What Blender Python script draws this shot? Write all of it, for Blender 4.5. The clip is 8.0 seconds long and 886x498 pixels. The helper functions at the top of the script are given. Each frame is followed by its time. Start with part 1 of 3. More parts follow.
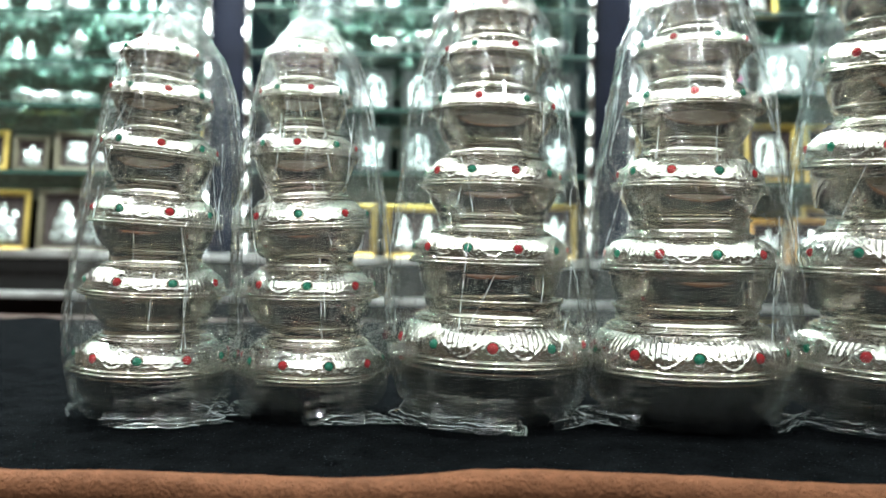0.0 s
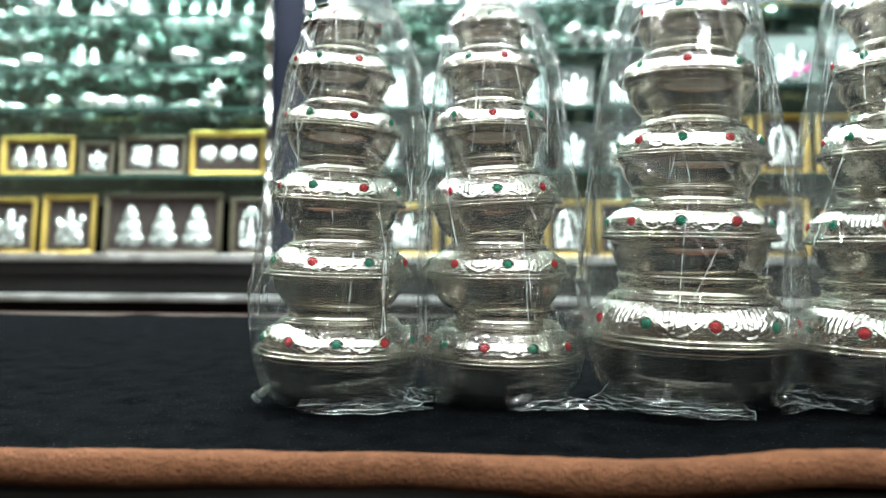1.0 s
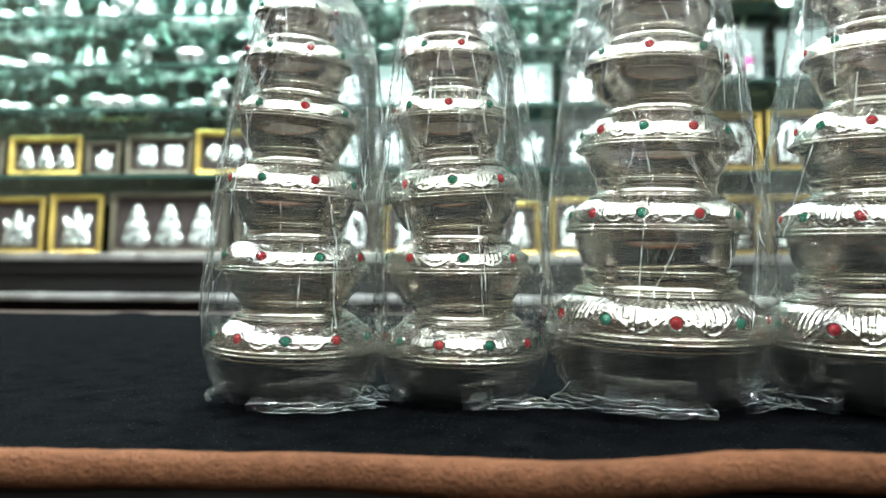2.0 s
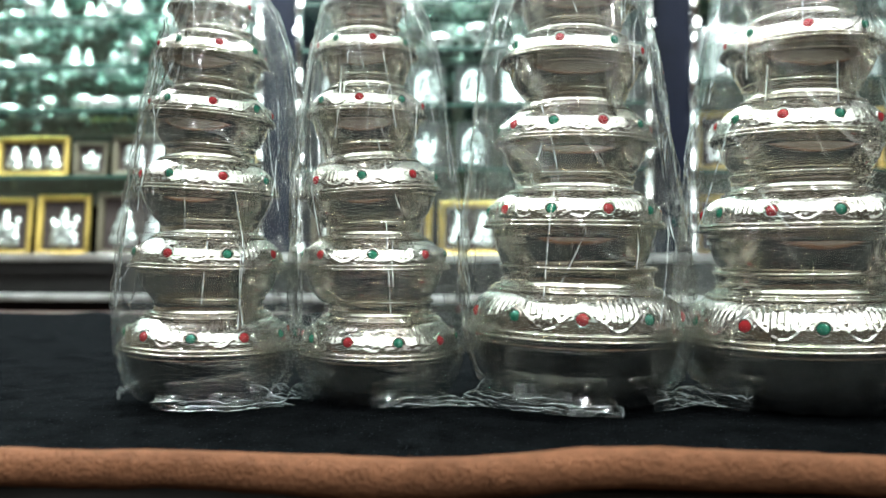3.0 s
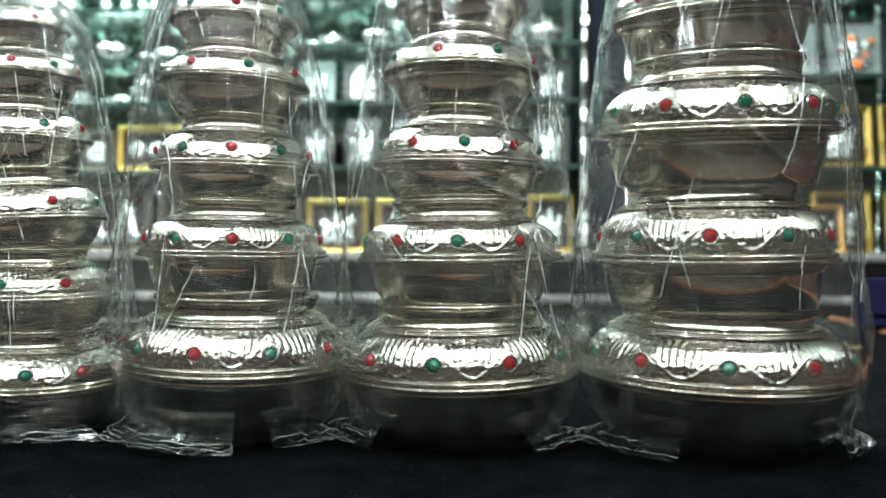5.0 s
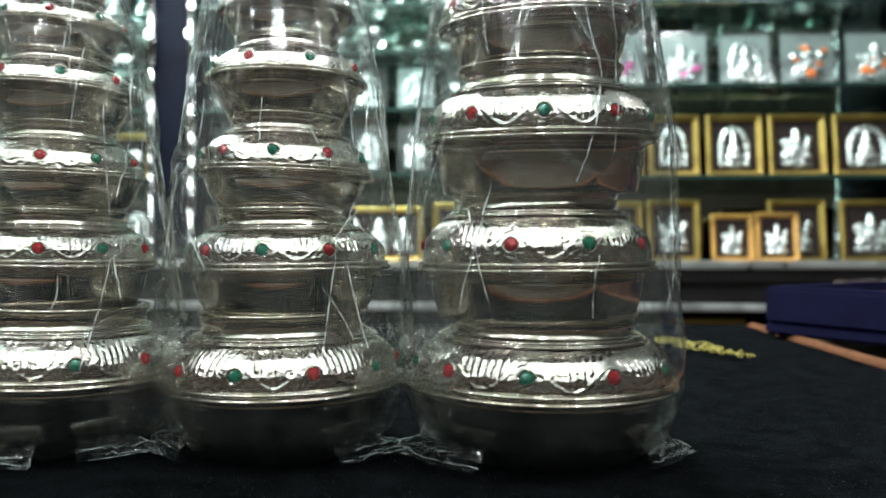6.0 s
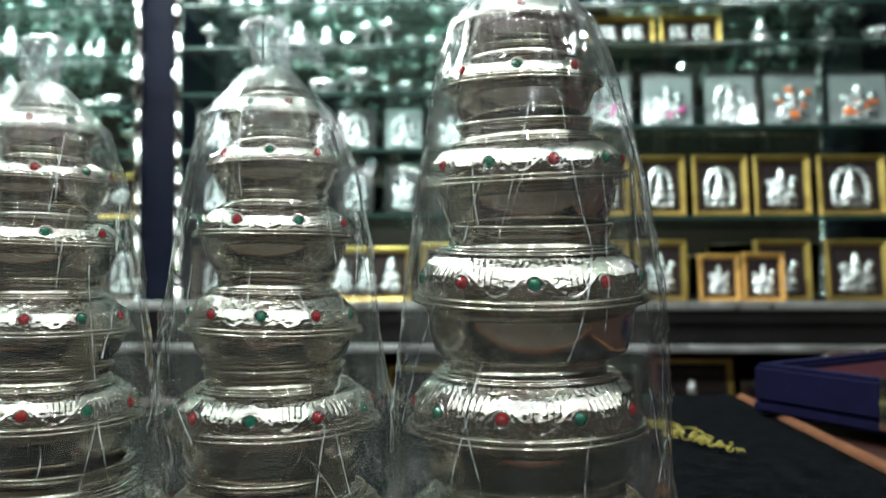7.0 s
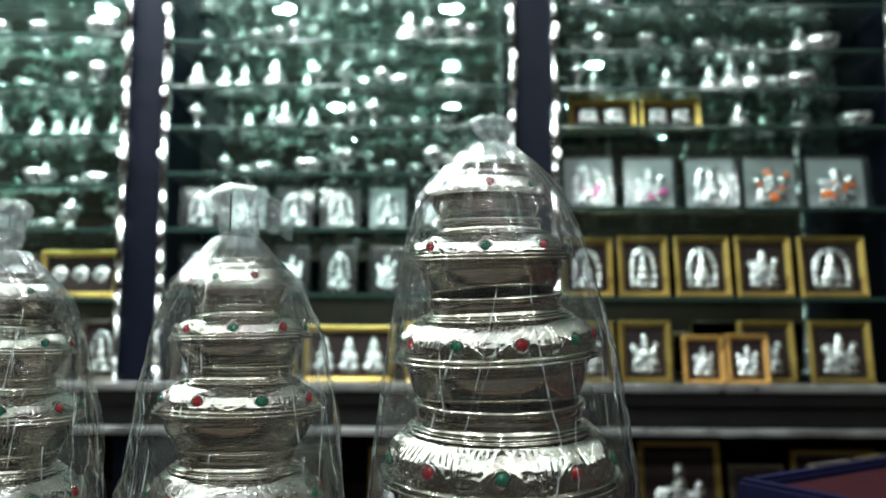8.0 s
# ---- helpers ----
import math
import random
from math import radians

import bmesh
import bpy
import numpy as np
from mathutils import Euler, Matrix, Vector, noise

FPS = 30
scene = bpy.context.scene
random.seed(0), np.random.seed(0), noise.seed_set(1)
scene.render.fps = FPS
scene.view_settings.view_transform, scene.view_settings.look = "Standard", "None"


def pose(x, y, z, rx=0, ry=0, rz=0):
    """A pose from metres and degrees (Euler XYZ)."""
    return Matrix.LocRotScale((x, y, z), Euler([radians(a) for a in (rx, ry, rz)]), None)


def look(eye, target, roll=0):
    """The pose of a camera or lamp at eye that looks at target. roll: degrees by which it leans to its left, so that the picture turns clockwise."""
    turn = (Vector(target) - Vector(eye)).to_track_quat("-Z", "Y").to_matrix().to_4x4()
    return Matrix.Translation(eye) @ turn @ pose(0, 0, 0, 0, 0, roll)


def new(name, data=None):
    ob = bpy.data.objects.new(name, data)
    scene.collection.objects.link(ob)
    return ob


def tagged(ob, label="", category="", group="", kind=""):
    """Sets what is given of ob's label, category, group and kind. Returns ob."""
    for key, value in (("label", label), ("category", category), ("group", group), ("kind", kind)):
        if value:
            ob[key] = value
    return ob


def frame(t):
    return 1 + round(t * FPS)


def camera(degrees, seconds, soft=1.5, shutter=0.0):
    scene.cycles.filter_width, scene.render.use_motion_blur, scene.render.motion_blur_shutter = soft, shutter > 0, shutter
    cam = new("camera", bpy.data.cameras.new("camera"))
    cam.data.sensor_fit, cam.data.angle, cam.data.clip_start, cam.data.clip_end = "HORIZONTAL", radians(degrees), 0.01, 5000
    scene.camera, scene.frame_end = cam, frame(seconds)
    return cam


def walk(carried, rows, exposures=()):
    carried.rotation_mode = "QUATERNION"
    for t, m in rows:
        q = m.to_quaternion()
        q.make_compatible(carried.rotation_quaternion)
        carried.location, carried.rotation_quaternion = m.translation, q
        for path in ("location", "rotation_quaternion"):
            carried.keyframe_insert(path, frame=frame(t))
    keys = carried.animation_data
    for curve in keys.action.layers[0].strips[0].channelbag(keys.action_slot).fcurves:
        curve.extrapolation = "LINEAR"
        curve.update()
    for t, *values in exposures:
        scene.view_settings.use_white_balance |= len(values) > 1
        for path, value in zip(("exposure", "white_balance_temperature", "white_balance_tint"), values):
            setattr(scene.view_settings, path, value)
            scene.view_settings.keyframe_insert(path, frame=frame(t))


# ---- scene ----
cam = camera(58.7, 8.0)
PATH = [
    (0, (0.009, 0.093, 0.086), (-0.0101, 2.0929, 0.0743), 1.08),
    (0.5, (-0.034, 0.0989, 0.083), (-0.0901, 2.0981, 0.0717), 0.93),
    (1, (-0.0681, 0.1114, 0.0727), (-0.1741, 2.1086, 0.0679), 0.26),
    (1.2, (-0.0721, 0.1154, 0.0704), (-0.2025, 2.1126, 0.0569), 0.26),
    (2.3, (-0.0304, 0.1252, 0.0702), (-0.1755, 2.1199, 0.0658), 0.11),
    (2.5, (-0.0261, 0.1262, 0.0687), (-0.1712, 2.1209, 0.0643), 0.11),
    (3, (-0.0031, 0.1302, 0.0684), (-0.1532, 2.1246, 0.0639), 0.0),
    (3.5, (0.0409, 0.1351, 0.0659), (-0.1191, 2.1287, 0.0665), 0.09),
    (4, (0.0789, 0.1463, 0.0691), (-0.0993, 2.1383, 0.052), 0.07),
    (4.5, (0.1099, 0.1507, 0.0777), (-0.0472, 2.1444, 0.0593), 0.2),
    (5, (0.145, 0.15, 0.0845), (0.0128, 2.1455, 0.0589), 0.13),
    (5.2, (0.165, 0.1518, 0.0802), (0.0269, 2.147, 0.0777), 0.22),
    (6.3, (0.2171, 0.1574, 0.0926), (0.138, 2.1558, 0.0825), 0.0),
    (6.5, (0.2131, 0.1571, 0.1067), (0.1381, 2.1556, 0.0935), 0.0),
    (7, (0.2124, 0.1589, 0.1427), (0.1487, 2.1576, 0.1825), -0.08),
    (7.5, (0.2197, 0.1607, 0.1832), (0.1735, 2.1568, 0.3015), -0.06),
    (8, (0.2197, 0.1619, 0.1893), (0.1901, 2.1518, 0.3847), 0.16),
]
walk(cam, [(t, look(eye, target, roll)) for t, eye, target, roll in PATH], [(0, 1.05), (4.6, 1.08), (5.0, 0.75), (6.5, 0.35), (8, -0.2)])

cam.data.dof.use_dof, cam.data.dof.focus_distance, cam.data.dof.aperture_fstop = True, 0.34, 10.0

# ---- world, lamps ----
CEIL, FLOOR = 1.75, -0.95
world = bpy.data.worlds.new("world")
world.use_nodes = True
world.node_tree.nodes["Background"].inputs[0].default_value = (0.5, 0.55, 0.6, 1)
world.node_tree.nodes["Background"].inputs[1].default_value = 0.05
scene.world = world
# the row at y 1.72 is added to brighten the shelf ware
DOWNLIGHT_W, SHELF_FILL_W = 8.5, 36.0
SPOTS = [(x, y) for y in (0.95, 0.1, -0.8, -1.7) for x in (-1.5, -0.62, 0.2, 1.05, 1.9) if not (y > 0.5 and x > 1)] + [(x, 1.72) for x in (-1.9, -1.4, -0.95, -0.35, 0.1)]


# ---- materials ----
def material(name, color, rough=0.5, metal=0.0, vary=0.15, scale=40.0, bump=0.0, bump_scale=200.0, rough_vary=0.0, coat=0.0, spec=0.5, lint=None):
    """Principled surface with two scales of colour variation, roughness variation and fine relief."""
    m = bpy.data.materials.new(name)
    m.use_nodes = True
    n, l = m.node_tree.nodes, m.node_tree.links
    b = n["Principled BSDF"]
    b.inputs["Metallic"].default_value, b.inputs["Roughness"].default_value = metal, rough
    b.inputs["Coat Weight"].default_value, b.inputs["Specular IOR Level"].default_value = coat, spec
    co = n.new("ShaderNodeTexCoord")
    big, fine = n.new("ShaderNodeTexNoise"), n.new("ShaderNodeTexNoise")
    big.inputs["Scale"].default_value, fine.inputs["Scale"].default_value = scale, scale * 9
    big.inputs["Detail"].default_value = 4
    for t in (big, fine):
        l.new(co.outputs["Object"], t.inputs["Vector"])
    add = n.new("ShaderNodeMath")
    add.operation = "ADD"
    l.new(big.outputs["Fac"], add.inputs[0])
    l.new(fine.outputs["Fac"], add.inputs[1])
    ramp = n.new("ShaderNodeMapRange")
    ramp.inputs["From Min"].default_value, ramp.inputs["From Max"].default_value = 0.6, 1.4
    ramp.inputs["To Min"].default_value, ramp.inputs["To Max"].default_value = 1 - vary, 1 + vary
    l.new(add.outputs[0], ramp.inputs["Value"])
    mul = n.new("ShaderNodeMixRGB")
    mul.blend_type, mul.inputs["Fac"].default_value = "MULTIPLY", 1.0
    mul.inputs["Color1"].default_value = (*color, 1)
    l.new(ramp.outputs["Result"], mul.inputs["Color2"])
    if lint:                                # pale fibres caught in the weave
        spots, thr, mix = n.new("ShaderNodeTexVoronoi"), n.new("ShaderNodeMath"), n.new("ShaderNodeMixRGB")
        spots.inputs["Scale"].default_value = 330
        thr.operation, thr.inputs[1].default_value = "LESS_THAN", 0.13
        mix.inputs["Color2"].default_value = (*lint, 1)
        l.new(co.outputs["Object"], spots.inputs["Vector"])
        l.new(spots.outputs["Distance"], thr.inputs[0])
        l.new(thr.outputs[0], mix.inputs["Fac"])
        l.new(mul.outputs["Color"], mix.inputs["Color1"])
        l.new(mix.outputs["Color"], b.inputs["Base Color"])
    else:
        l.new(mul.outputs["Color"], b.inputs["Base Color"])
    if rough_vary:
        r = n.new("ShaderNodeMapRange")
        r.inputs["From Min"].default_value, r.inputs["From Max"].default_value = 0.3, 0.7
        r.inputs["To Min"].default_value, r.inputs["To Max"].default_value = max(0.02, rough - rough_vary), rough + rough_vary
        l.new(big.outputs["Fac"], r.inputs["Value"])
        l.new(r.outputs["Result"], b.inputs["Roughness"])
    if bump:
        t, bp = n.new("ShaderNodeTexNoise"), n.new("ShaderNodeBump")
        t.inputs["Scale"].default_value, t.inputs["Detail"].default_value = bump_scale, 3
        bp.inputs["Strength"].default_value, bp.inputs["Distance"].default_value = bump, 0.002
        l.new(co.outputs["Object"], t.inputs["Vector"])
        l.new(t.outputs["Fac"], bp.inputs["Height"])
        l.new(bp.outputs["Normal"], b.inputs["Normal"])
    return m


def glow(name, color, strength):
    m = bpy.data.materials.new(name)
    m.use_nodes = True
    b = m.node_tree.nodes["Principled BSDF"]
    b.inputs["Base Color"].default_value = (0.8, 0.8, 0.8, 1)
    b.inputs["Emission Color"].default_value, b.inputs["Emission Strength"].default_value = (*color, 1), strength
    return m


def thin_film(name, tint, haze, gloss, rough, crinkle, crinkle_scale, power=4.0):
    """A clear sheet: lets light through, with a little haze and a gloss that grows towards grazing."""
    m = bpy.data.materials.new(name)
    m.use_nodes = True
    n, l = m.node_tree.nodes, m.node_tree.links
    n.remove(n["Principled BSDF"])
    out = n["Material Output"]
    clear, dif, gl = n.new("ShaderNodeBsdfTransparent"), n.new("ShaderNodeMixShader"), n.new("ShaderNodeBsdfGlossy")
    for k, sh in ((1, n.new("ShaderNodeBsdfTranslucent")), (2, n.new("ShaderNodeBsdfDiffuse"))):
        sh.inputs["Color"].default_value = (0.85, 0.9, 0.92, 1)
        l.new(sh.outputs[0], dif.inputs[k])
    clear.inputs["Color"].default_value = (*tint, 1)
    gl.inputs["Roughness"].default_value = rough
    lw, mr = n.new("ShaderNodeLayerWeight"), n.new("ShaderNodeMapRange")
    lw.inputs["Blend"].default_value = 0.5
    mr.inputs["To Min"].default_value, mr.inputs["To Max"].default_value = gloss, 0.75
    pw = n.new("ShaderNodeMath")
    pw.operation, pw.inputs[1].default_value = "POWER", power
    l.new(lw.outputs["Facing"], pw.inputs[0])
    l.new(pw.outputs[0], mr.inputs["Value"])
    m1, m2 = n.new("ShaderNodeMixShader"), n.new("ShaderNodeMixShader")
    co, no = n.new("ShaderNodeTexCoord"), n.new("ShaderNodeTexNoise")
    no.inputs["Scale"].default_value, no.inputs["Detail"].default_value = crinkle_scale, 3
    l.new(co.outputs["Object"], no.inputs["Vector"])
    if crinkle:
        bp = n.new("ShaderNodeBump")
        bp.inputs["Strength"].default_value, bp.inputs["Distance"].default_value = crinkle, 0.003
        l.new(no.outputs["Fac"], bp.inputs["Height"])
        for x in (gl, lw):
            l.new(bp.outputs["Normal"], x.inputs["Normal"])
    hz = n.new("ShaderNodeMapRange")
    hz.inputs["From Min"].default_value, hz.inputs["From Max"].default_value = 0.35, 0.7
    hz.inputs["To Min"].default_value, hz.inputs["To Max"].default_value = haze * 0.4, haze * 1.8
    l.new(no.outputs["Fac"], hz.inputs["Value"])
    l.new(hz.outputs["Result"], m1.inputs["Fac"])
    l.new(clear.outputs[0], m1.inputs[1])
    l.new(dif.outputs[0], m1.inputs[2])
    l.new(mr.outputs["Result"], m2.inputs["Fac"])
    l.new(m1.outputs[0], m2.inputs[1])
    l.new(gl.outputs[0], m2.inputs[2])
    l.new(m2.outputs[0], out.inputs["Surface"])
    return m


SILVER = material("silver", (0.58, 0.53, 0.46), 0.12, 1.0, 0.07, 45, 0.012, 260, 0.04)
SILVER_RELIEF = material("silver_relief", (0.66, 0.625, 0.57), 0.105, 1.0, 0.10, 120, 0.10, 900, 0.04)
RUBY = material("ruby", (0.16, 0.005, 0.008), 0.06, 0, 0.3, 300, coat=1.0)
EMERALD = material("emerald", (0.002, 0.07, 0.04), 0.06, 0, 0.3, 300, coat=1.0)
FILM = thin_film("clear_film", (0.975, 0.985, 0.988), 0.017, 0.026, 0.07, 0.05, 60, 2.0)
FILM_KNOT = thin_film("gathered_film", (0.95, 0.965, 0.97), 0.07, 0.08, 0.12, 0.3, 200, 2.2)
FILM_FOLDED = thin_film("folded_film", (0.965, 0.978, 0.982), 0.012, 0.08, 0.09, 0.12, 160, 2.0)
# milky white, so that lines along creases and folds pass for highlights
FILM_GLINT = thin_film("film_glint", (0.9, 0.92, 0.93), 0.35, 0.25, 0.2, 0.1, 200, 2.0)
CLOTH = material("black_cloth", (0.0034, 0.0038, 0.0043), 0.95, 0, 0.7, 70, 1.0, 1300, spec=0.0, lint=(0.02, 0.022, 0.025))
SUEDE = material("brown_suede", (0.088, 0.036, 0.0185), 0.95, 0, 0.35, 25, 0.9, 900, spec=0.05)
WOOD = material("brown_wood", (0.016, 0.006, 0.0045), 0.45, 0, 0.3, 14, 0.1, 90, spec=0.12)
NAVY = material("navy_panel", (0.0015, 0.0022, 0.007), 0.5, 0, 0.25, 8, 0.02, 60, spec=0.1)
DARK = material("dark_panel", (0.010, 0.009, 0.009), 0.3, 0, 0.3, 8, 0.05, 60, spec=0.25)
RAIL = material("brushed_rail", (0.80, 0.80, 0.80), 0.34, 1.0, 0.1, 20, 0.1, 60, 0.08)
CHROME = material("chrome", (0.78, 0.78, 0.78), 0.16, 1.0, 0.06, 20, 0.05, 60, 0.05)
MIRROR = material("mirror_glass", (0.52, 0.64, 0.60), 0.02, 1.0, 0.04, 3)
GOLD = material("gold_frame", (0.32, 0.21, 0.055), 0.36, 0.75, 0.3, 30, 0.2, 250, 0.08)
AMBER = material("amber_frame", (0.36, 0.185, 0.045), 0.4, 0.3, 0.25, 30, 0.2, 250)
BRONZE = material("dark_frame", (0.06, 0.045, 0.03), 0.4, 0.3, 0.25, 30, 0.2, 250)
MAT_BOARD = material("dark_mount", (0.02, 0.012, 0.012), 0.8, 0, 0.3, 30, spec=0.15)
RELIEF = material("silver_foil", (0.62, 0.64, 0.64), 0.28, 0.95, 0.3, 60, 0.9, 160, 0.1)
PAPER = material("white_card", (0.22, 0.24, 0.24), 0.6, 0, 0.1, 30)
PINK = material("pink_paint", (0.5, 0.06, 0.25), 0.5, 0, 0.2, 60)
ORANGE = material("orange_paint", (0.75, 0.16, 0.02), 0.5, 0, 0.2, 60)
GLASS = thin_film("shelf_glass", (0.88, 0.96, 0.93), 0.01, 0.04, 0.03, 0, 10, 3.0)
GLASS_EDGE = material("green_glass_edge", (0.016, 0.034, 0.028), 0.15, 0, 0.2, 20)
CLEAR_BOX = thin_film("clear_box", (0.95, 0.98, 0.98), 0.015, 0.04, 0.08, 0.1, 60, 3.0)
VELVET_BLUE = material("blue_velvet", (0.004, 0.0038, 0.019), 0.9, 0, 0.3, 60, 0.4, 900, spec=0.06)
VELVET_RED = material("red_velvet", (0.016, 0.002, 0.004), 0.9, 0, 0.3, 60, 0.4, 900, spec=0.06)
GOLD_THREAD = material("gold_thread", (0.20, 0.16, 0.02), 0.5, 0.4, 0.3, 200, 0.5, 900)
WALL = material("wall_panelling", (0.034, 0.025, 0.018), 0.5, 0, 0.12, 3, 0.1, 60, spec=0.2)
FLOOR_TILE = material("floor_tile", (0.06, 0.05, 0.043), 0.3, 0, 0.2, 3)
CEILING = material("ceiling_paint", (0.75, 0.77, 0.76), 0.8, 0, 0.08, 3)
LED = glow("led_glow", (0.93, 0.97, 1.0), 26)
# glow standing in for ceiling lights reflected in the pillar strips
STRIP_GLINT = glow("strip_glint", (0.95, 0.98, 1.0), 2.2)
INK = material("black_ink", (0.01, 0.01, 0.01), 0.6, 0, 0.1, 60)


# ---- mesh helpers ----
def lathe(profile, seg=64, shape=None, close=True):
    """A turned body: profile of (radius, height); shape(angle, radius, height) may move a point outwards."""
    verts, faces, rows = [], [], len(profile)
    for r, z in profile:
        for k in range(seg):
            a = 2 * math.pi * k / seg
            rr = r + (shape(a, r, z) if shape else 0)
            verts.append((rr * math.sin(a), -rr * math.cos(a), z))
    for i in range(rows - 1):
        for k in range(seg):
            k2 = (k + 1) % seg
            faces.append((i * seg + k, i * seg + k2, (i + 1) * seg + k2, (i + 1) * seg + k))
    me = bpy.data.meshes.new("turned")
    me.from_pydata(verts, [], faces)
    me.polygons.foreach_set("use_smooth", [True] * len(me.polygons))
    me.validate()
    return me


def to_mesh(bm, smooth=False):
    me = bpy.data.meshes.new("mesh")
    bmesh.ops.recalc_face_normals(bm, faces=bm.faces)
    bm.to_mesh(me)
    bm.free()
    if smooth:
        me.polygons.foreach_set("use_smooth", [True] * len(me.polygons))
    return me


def box_bm(x0, y0, z0, x1, y1, z1, bevel=0.0, bm=None):
    own = bm is None
    bm = bm or bmesh.new()
    r = bmesh.ops.create_cube(bm, size=1.0)
    for v in r["verts"]:
        v.co = Vector((x0 + (v.co.x + 0.5) * (x1 - x0), y0 + (v.co.y + 0.5) * (y1 - y0), z0 + (v.co.z + 0.5) * (z1 - z0)))
    if bevel:
        es = list({e for v in r["verts"] for e in v.link_edges})
        bmesh.ops.bevel(bm, geom=es, offset=bevel, segments=2, affect="EDGES")
    return bm


def part(name, mesh, mat, parent=None, label=""):
    if isinstance(mesh, bmesh.types.BMesh):
        mesh = to_mesh(mesh)
    if not mesh.materials:
        mesh.materials.append(mat)
    ob = new(name, mesh)
    ob.parent = parent
    if label:
        tagged(ob, label)
    return ob


def thing(name, m, label, category, group="", kind=""):
    ob = new(name)
    ob.empty_display_size = 0.02
    ob.matrix_basis = m
    return tagged(ob, label, category, group, kind)


def structure(name, mesh, mat, label, category):
    return tagged(part(name, mesh, mat), label, category, kind="structure")


# ---- room shell ----
X0, X1, Y0, YB = -2.6, 3.0, -2.6, 2.46
structure("floor", box_bm(X0, Y0, FLOOR - 0.1, X1, YB + 0.15, FLOOR), FLOOR_TILE, "grey tiled shop floor", "floor")
structure("ceiling", box_bm(X0, Y0, CEIL, X1, YB + 0.15, CEIL + 0.1), CEILING, "white painted shop ceiling", "ceiling")
structure("wall_south", box_bm(X0 - 0.1, Y0 - 0.1, FLOOR, X1 + 0.1, Y0, CEIL), WALL, "dark brown panelled wall of the shop", "wall")
structure("wall_west", box_bm(X0 - 0.1, Y0, FLOOR, X0, YB + 0.15, CEIL), WALL, "dark brown panelled wall of the shop", "wall")
structure("wall_east", box_bm(X1, Y0, FLOOR, X1 + 0.1, YB + 0.15, CEIL), WALL, "dark brown panelled wall of the shop", "wall")
structure("wall_north", box_bm(X0, YB + 0.02, FLOOR, X1, YB + 0.15, CEIL), DARK, "dark wall behind the display shelves", "wall")

# ceiling downlights; those nearest the shelves are an added fill row
ring = lathe([(0.05, -0.002), (0.058, -0.006), (0.066, -0.004), (0.068, 0.0)], 32)
disc = lathe([(0.0, -0.001), (0.05, -0.001)], 32)
for x, y in SPOTS:
    d = thing("downlight", pose(x, y, CEIL), "round white recessed ceiling downlight, switched on; shelf row is added fill", "downlight", "ceiling downlights")
    part("trim_ring", ring, CHROME, d)
    part("diffuser", disc, LED, d, "glowing white diffuser")
    lamp = bpy.data.lights.new("downlight_lamp", "AREA")
    lamp.shape, lamp.size, lamp.energy, lamp.color = "DISK", 0.1, SHELF_FILL_W if y > 1.5 else DOWNLIGHT_W, (0.87, 1.0, 0.97)
    new("downlight_lamp", lamp).matrix_basis = pose(x, y, CEIL - 0.012)

# ---- display wall ----
YS, YM = 2.14, 2.42    # front of the shelves, mirror
SECTIONS = [(-2.55, -0.64), (-0.525, 0.36), (0.485, 1.33), (1.46, 2.9)]
for i, (a, b) in enumerate(SECTIONS):
    structure("mirror_back", box_bm(a, YM, 0.05, b, YM + 0.02, CEIL - 0.02), MIRROR, "greenish mirror at the back of the shelves", "mirror")


def pillar(x0, x1):
    p = thing("pillar", pose((x0 + x1) / 2, YS, FLOOR), "dark navy pillar with bright chrome edge strips", "pillar", "shelf pillars", "structure")
    w = (x1 - x0) / 2
    part("core", box_bm(-w, 0.02, 0, w, 0.34, CEIL - FLOOR, 0.004), NAVY, p)
    rnd = random.Random(int(x0 * 1000))
    for sx in (-1, 1):
        bm = bmesh.new()
        z, zt = 0.93, CEIL - FLOOR - 0.01
        while z < zt:                       # a beaded, slightly uneven strip
            h = rnd.uniform(0.05, 0.16)
            r = rnd.uniform(0.0095, 0.0115)
            g = bmesh.ops.create_cone(bm, cap_ends=True, segments=10, radius1=r, radius2=r * 0.9, depth=h)
            for v in g["verts"]:
                v.co += Vector((sx * w + rnd.uniform(-0.003, 0.003), 0.012, z + h / 2))
            z += h
        part("edge_strip", to_mesh(bm, True), CHROME, p, "beaded chrome strip")
        # added glowing beads imitate reflections on the upper part of the chrome
        z = 1.58
        while z < zt - 0.05:
            bead = lathe([(0.0, -0.011), (0.006, -0.009), (0.008, 0.0), (0.006, 0.009), (0.0, 0.011)], 10)
            o = part("glint_bead", bead, STRIP_GLINT, p, "small glowing bead standing in for a reflection on the strip")
            o.location = (sx * (w + rnd.uniform(-0.004, 0.008)), -0.002, z)
            z += rnd.uniform(0.06, 0.24)


for a, b in ((-0.635, -0.53), (0.368, 0.478), (1.34, 1.45)):
    pillar(a, b)


def rail(z, h, y):
    bm = box_bm(-2.55, y, z - h / 2, 2.9, y + 0.03, z + h / 2, 0.004)
    structure("rail", bm, RAIL, "long polished metal edge rail below the shelves", "rail")


rail(0.042, 0.020, 2.085)
rail(-0.06, 0.018, 2.06)
structure("ledge", box_bm(-2.55, 2.1, 0.0, 2.9, YM + 0.04, 0.044), DARK, "dark ledge carrying the lowest row of frames", "ledge")
structure("plinth_panel", box_bm(-2.55, 2.12, -0.06, 2.9, 2.16, 0.0), DARK, "dark panel between two metal rails", "panel")
structure("cabinet_floor", box_bm(-2.55, 2.1, -0.46, 2.9, 2.5, -0.42), DARK, "dark base of the lower display cabinet", "cabinet")
